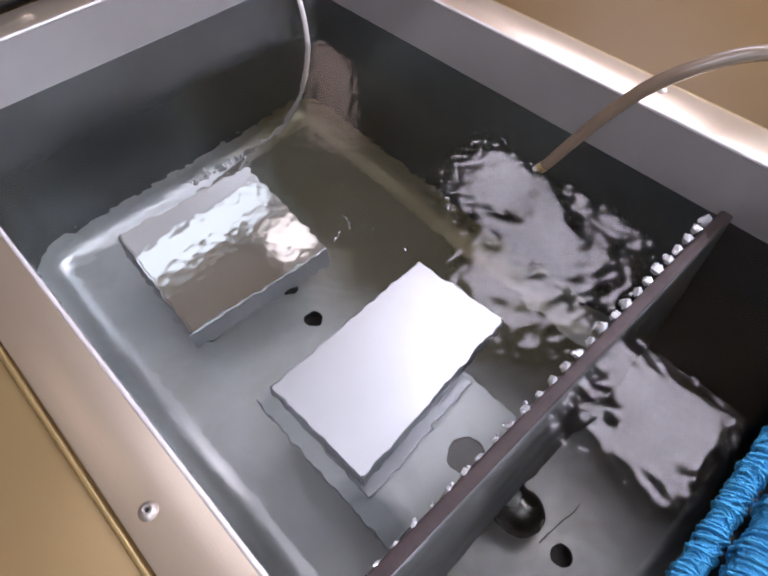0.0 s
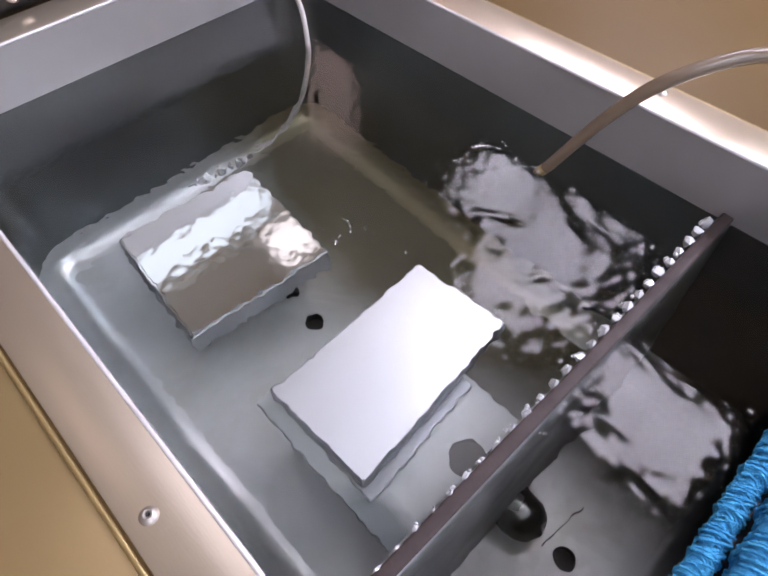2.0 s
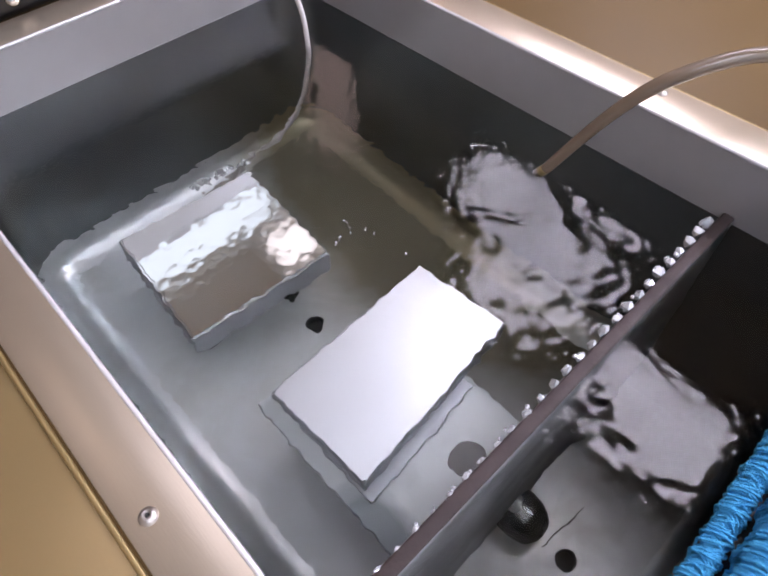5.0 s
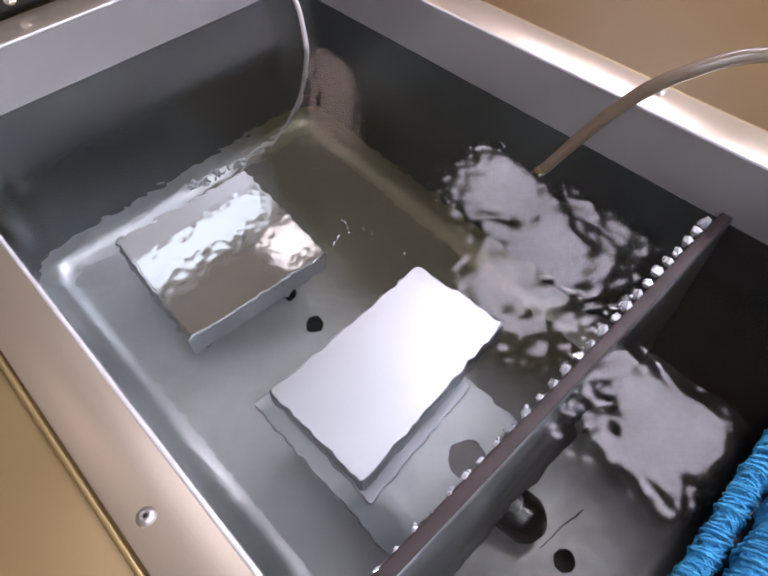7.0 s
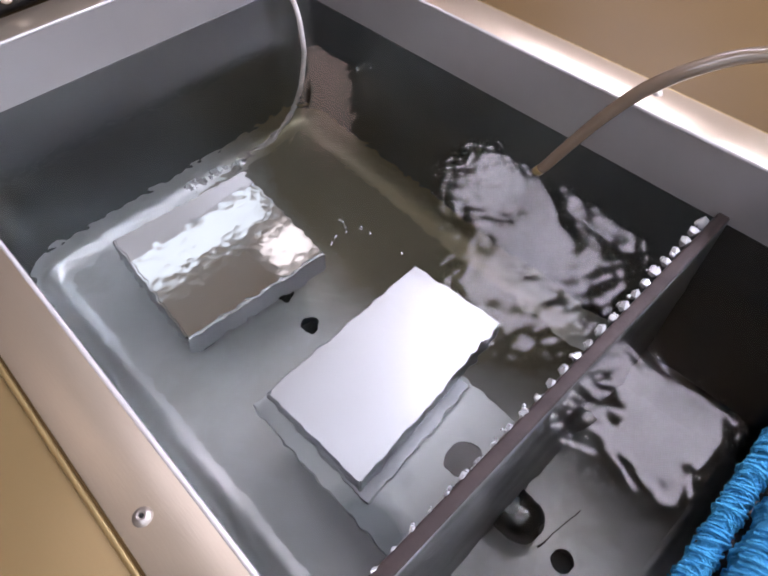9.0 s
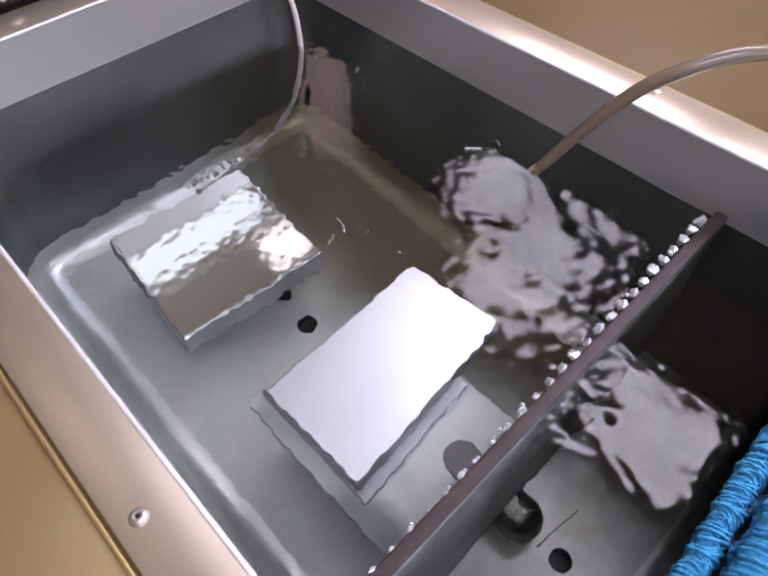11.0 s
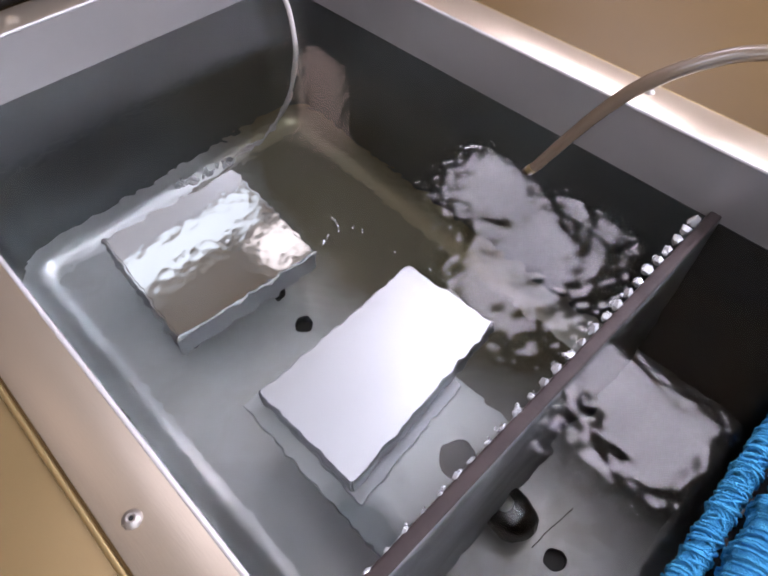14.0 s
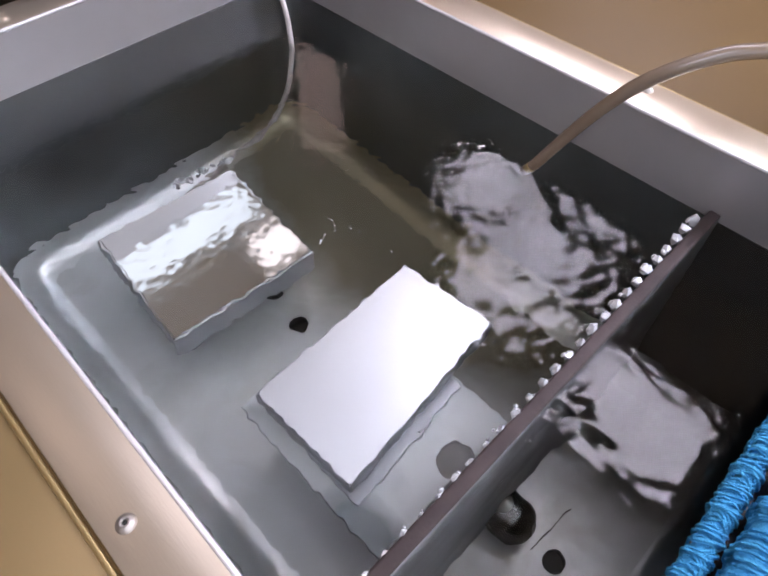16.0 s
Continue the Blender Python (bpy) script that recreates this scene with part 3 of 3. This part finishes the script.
def cable():
    path = spline([(0.352, 0.580, 0.004), (0.3485, 0.556, 0.008), (0.340, 0.515, -0.005), (0.332, 0.474, -0.022), (0.323, 0.455, -0.055), (0.316, 0.449, -0.08), (0.306, 0.446, -0.12),
                   (0.296, 0.454, -0.17), (0.270, 0.461, -0.21), (0.244, 0.476, -0.235), (0.225, 0.482, -0.262), (0.18, 0.487, -0.272)], 7)
    ob = finish("cable", tube(path, 0.0025, 12), CABLE)
    tagged(ob, "thin grey cable hanging into the water behind the block", "cable")


hose()
cable()


# ---- blue knitted cloth over the front rim ----
def coil(x0, x1, y, z, r, wire, pitch, phase=0.0, sway=0.0, lump=0.0, lean=0.9):
    """A yarn wound aslant round a straight core, in plaits of the length lump."""
    n = int((x1 - x0) / pitch * 12)
    pts = []
    for i in range(n):
        u = i / 12
        x = x0 + pitch * u
        a = 2 * math.pi * u + phase
        k = 1 + 0.07 * math.sin(u * 1.7) + 0.05 * math.sin(u * 0.61 + 2)
        if lump:
            k *= 0.72 + 0.42 * abs(math.sin(math.pi * x / lump)) ** 0.6
        slant = lean * math.cos(math.pi * x / lump) if lump else lean
        pts.append(Vector((x + slant * r * math.sin(a + 0.8) + 0.0006 * math.sin(u * 2.3), y + sway * math.sin(x * 40) + r * k * math.cos(a), z + r * k * math.sin(a))))
    return tube(pts, wire, 6)


def cloth():
    e = empty("knitted_cloth", 0.17, -0.07, 0.0)
    x0, x1 = -0.13, 0.2
    ry, rz = 0.0205, -0.026
    roll = part("rolled_edge", tube([Vector((x0, ry, rz)), Vector((x1, ry, rz))], 0.0044, 16), CLOTH, e)
    part("yarn", coil(x0, x1, ry, rz, 0.0058, 0.0010, 0.0023, 0.0, 0.0009, 0.0135, 1.1), CLOTH, roll)
    part("yarn", coil(x0, x1, ry, rz, 0.0057, 0.0008, 0.0037, 2.0, 0.0009, 0.0135, -0.8), CLOTH, roll)
    # Flat black strip paints the dark gap between the two folds.
    part("fold_shade", box((x0, 0.006, -0.034), (x1, 0.0175, -0.0285), 0.0012), BLACK, e, "black strip standing in for the shade between the folds")
    fold = part("fold", tube([Vector((x0, 0.0015, -0.016)), Vector((x1, 0.0015, -0.016))], 0.0096, 20), CLOTH, e)
    part("yarn", coil(x0, x1, 0.0015, -0.016, 0.0103, 0.0010, 0.0024, 1.0, 0.0009, 0.030, 0.5), CLOTH, fold)
    # the rest climbs over the rim and lies on the flange
    bm = bmesh.new()
    line = spline([(0, -0.0045, -0.010), (0, -0.0085, 0.0), (0, -0.014, 0.0068), (0, -0.024, 0.0066), (0, -0.06, 0.0064), (0, -0.12, 0.006)], 8)
    rings = []
    for j, p in enumerate(line):
        rings.append([(x0 + 0.002 * i, p.y + 0.0005 * math.sin(i * 1.3), p.z + 0.0007 * math.sin(i * 1.9 + j * 0.4)) for i in range(165)])
    loft(bm, rings, closed=False)
    r = bmesh.ops.extrude_face_region(bm, geom=list(bm.faces))
    bmesh.ops.translate(bm, vec=(0, 0.0005, -0.0045), verts=[v for v in r["geom"] if isinstance(v, bmesh.types.BMVert)])
    part("body", bm, CLOTH, e)
    tagged(e, "bright blue knitted cloth with a rolled edge on the tank rim", "cloth")


cloth()


# ---- glint scraps behind the block and bubbles on the water ----
def scraps():
    # Crumpled white bits, added in place of the glints along the edge.
    rng = random.Random(9)
    bm = bmesh.new()
    for k in range(44):
        u = rng.random()
        c = Vector((0.1720, 0.4825, 0)).lerp(Vector((0.2397, 0.4758, 0)), u)
        m = pose(c.x + rng.uniform(-0.002, 0.002), c.y + rng.uniform(-0.004, 0.003), -0.2395 + rng.uniform(-0.002, 0.003), rng.uniform(0, 360), rng.uniform(0, 360), rng.uniform(0, 360))
        r = bmesh.ops.create_icosphere(bm, subdivisions=1, radius=1)
        sx, sy, sz = rng.uniform(0.002, 0.0055), rng.uniform(0.0015, 0.0035), rng.uniform(0.0008, 0.002)
        for v in r["verts"]:
            v.co = m @ Vector((v.co.x * sx * rng.uniform(0.8, 1.2), v.co.y * sy * rng.uniform(0.8, 1.2), v.co.z * sz))
    tagged(finish("glint_scraps", bm, GLINT, smooth=False), "small white scraps standing in for glints along a block's far edge", "foil scraps", kind="stuff")


def bubbles():
    rng = random.Random(2)
    bm = bmesh.new()
    for x, y in ((0.2052, 0.2468), (0.1873, 0.2396), (0.1778, 0.2408), (0.1973, 0.2333), (0.1892, 0.2483), (0.197, 0.2245), (0.1984, 0.1952), (0.1695, 0.2368), (0.2371, 0.1905), (0.3437, 0.2221), (0.3239, 0.2373), (0.1684, 0.2248)):
        for k in range(rng.randint(1, 3)):
            r = bmesh.ops.create_uvsphere(bm, u_segments=10, v_segments=6, radius=rng.uniform(0.0004, 0.0008))
            bmesh.ops.translate(bm, vec=(x + rng.uniform(-0.003, 0.003), y + rng.uniform(-0.003, 0.003), WATER_Z), verts=r["verts"])
    tagged(finish("bubbles", bm, BUBBLE), "tiny pale bubbles floating on the water", "bubbles", kind="stuff")


scraps()
bubbles()


# ---- black case behind the tank ----
def case():
    e = empty("black_case", 0.2, 0.7525, -0.0045)
    part("shell", box((-0.32, -0.145, 0.0), (0.32, 0.14, 0.05), 0.008, 3), BLACK, e)
    bm = lathe([(0.006, 0.0), (0.006, 0.004), (0.004, 0.006), (0.001, 0.0065)], 16)
    bmesh.ops.transform(bm, matrix=pose(-0.08, -0.1455, 0.018, 90), verts=bm.verts)
    part("button", bm, CHROME, e, "small chrome button")
    tagged(e, "low black plastic case standing behind the tank", "case")


case()


# ---- movement ----
def motions():
    rows_a, rows_b = [], []
    ya, yb = water_main.location.copy(), water_over.location.copy()
    for i in range(161):
        t = i * 0.1
        rows_a.append((t, pose(ya.x + 0.006 * math.sin(t * 6.3) + 0.0034 * math.sin(t * 3.7 + 1), ya.y + 0.0034 * math.sin(t * 7.9 + 0.5) + 0.002 * math.sin(t * 4.3), ya.z + 0.0003 * math.sin(t * 6),
                               0.1 * math.sin(t * 5.1), 0.1 * math.sin(t * 6.4 + 2), 0)))
        rows_b.append((t, pose(yb.x + 0.0055 * math.sin(t * 6.9 + 2) + 0.0035 * math.sin(t * 3.0), yb.y + 0.0032 * math.sin(t * 7.1) + 0.002 * math.sin(t * 3.9 + 1), yb.z + 0.0003 * math.sin(t * 5.2),
                               0.12 * math.sin(t * 5.6 + 1), 0.12 * math.sin(t * 4.7), 0)))
    walk(water_main, rows_a)
    walk(water_over, rows_b)


motions()
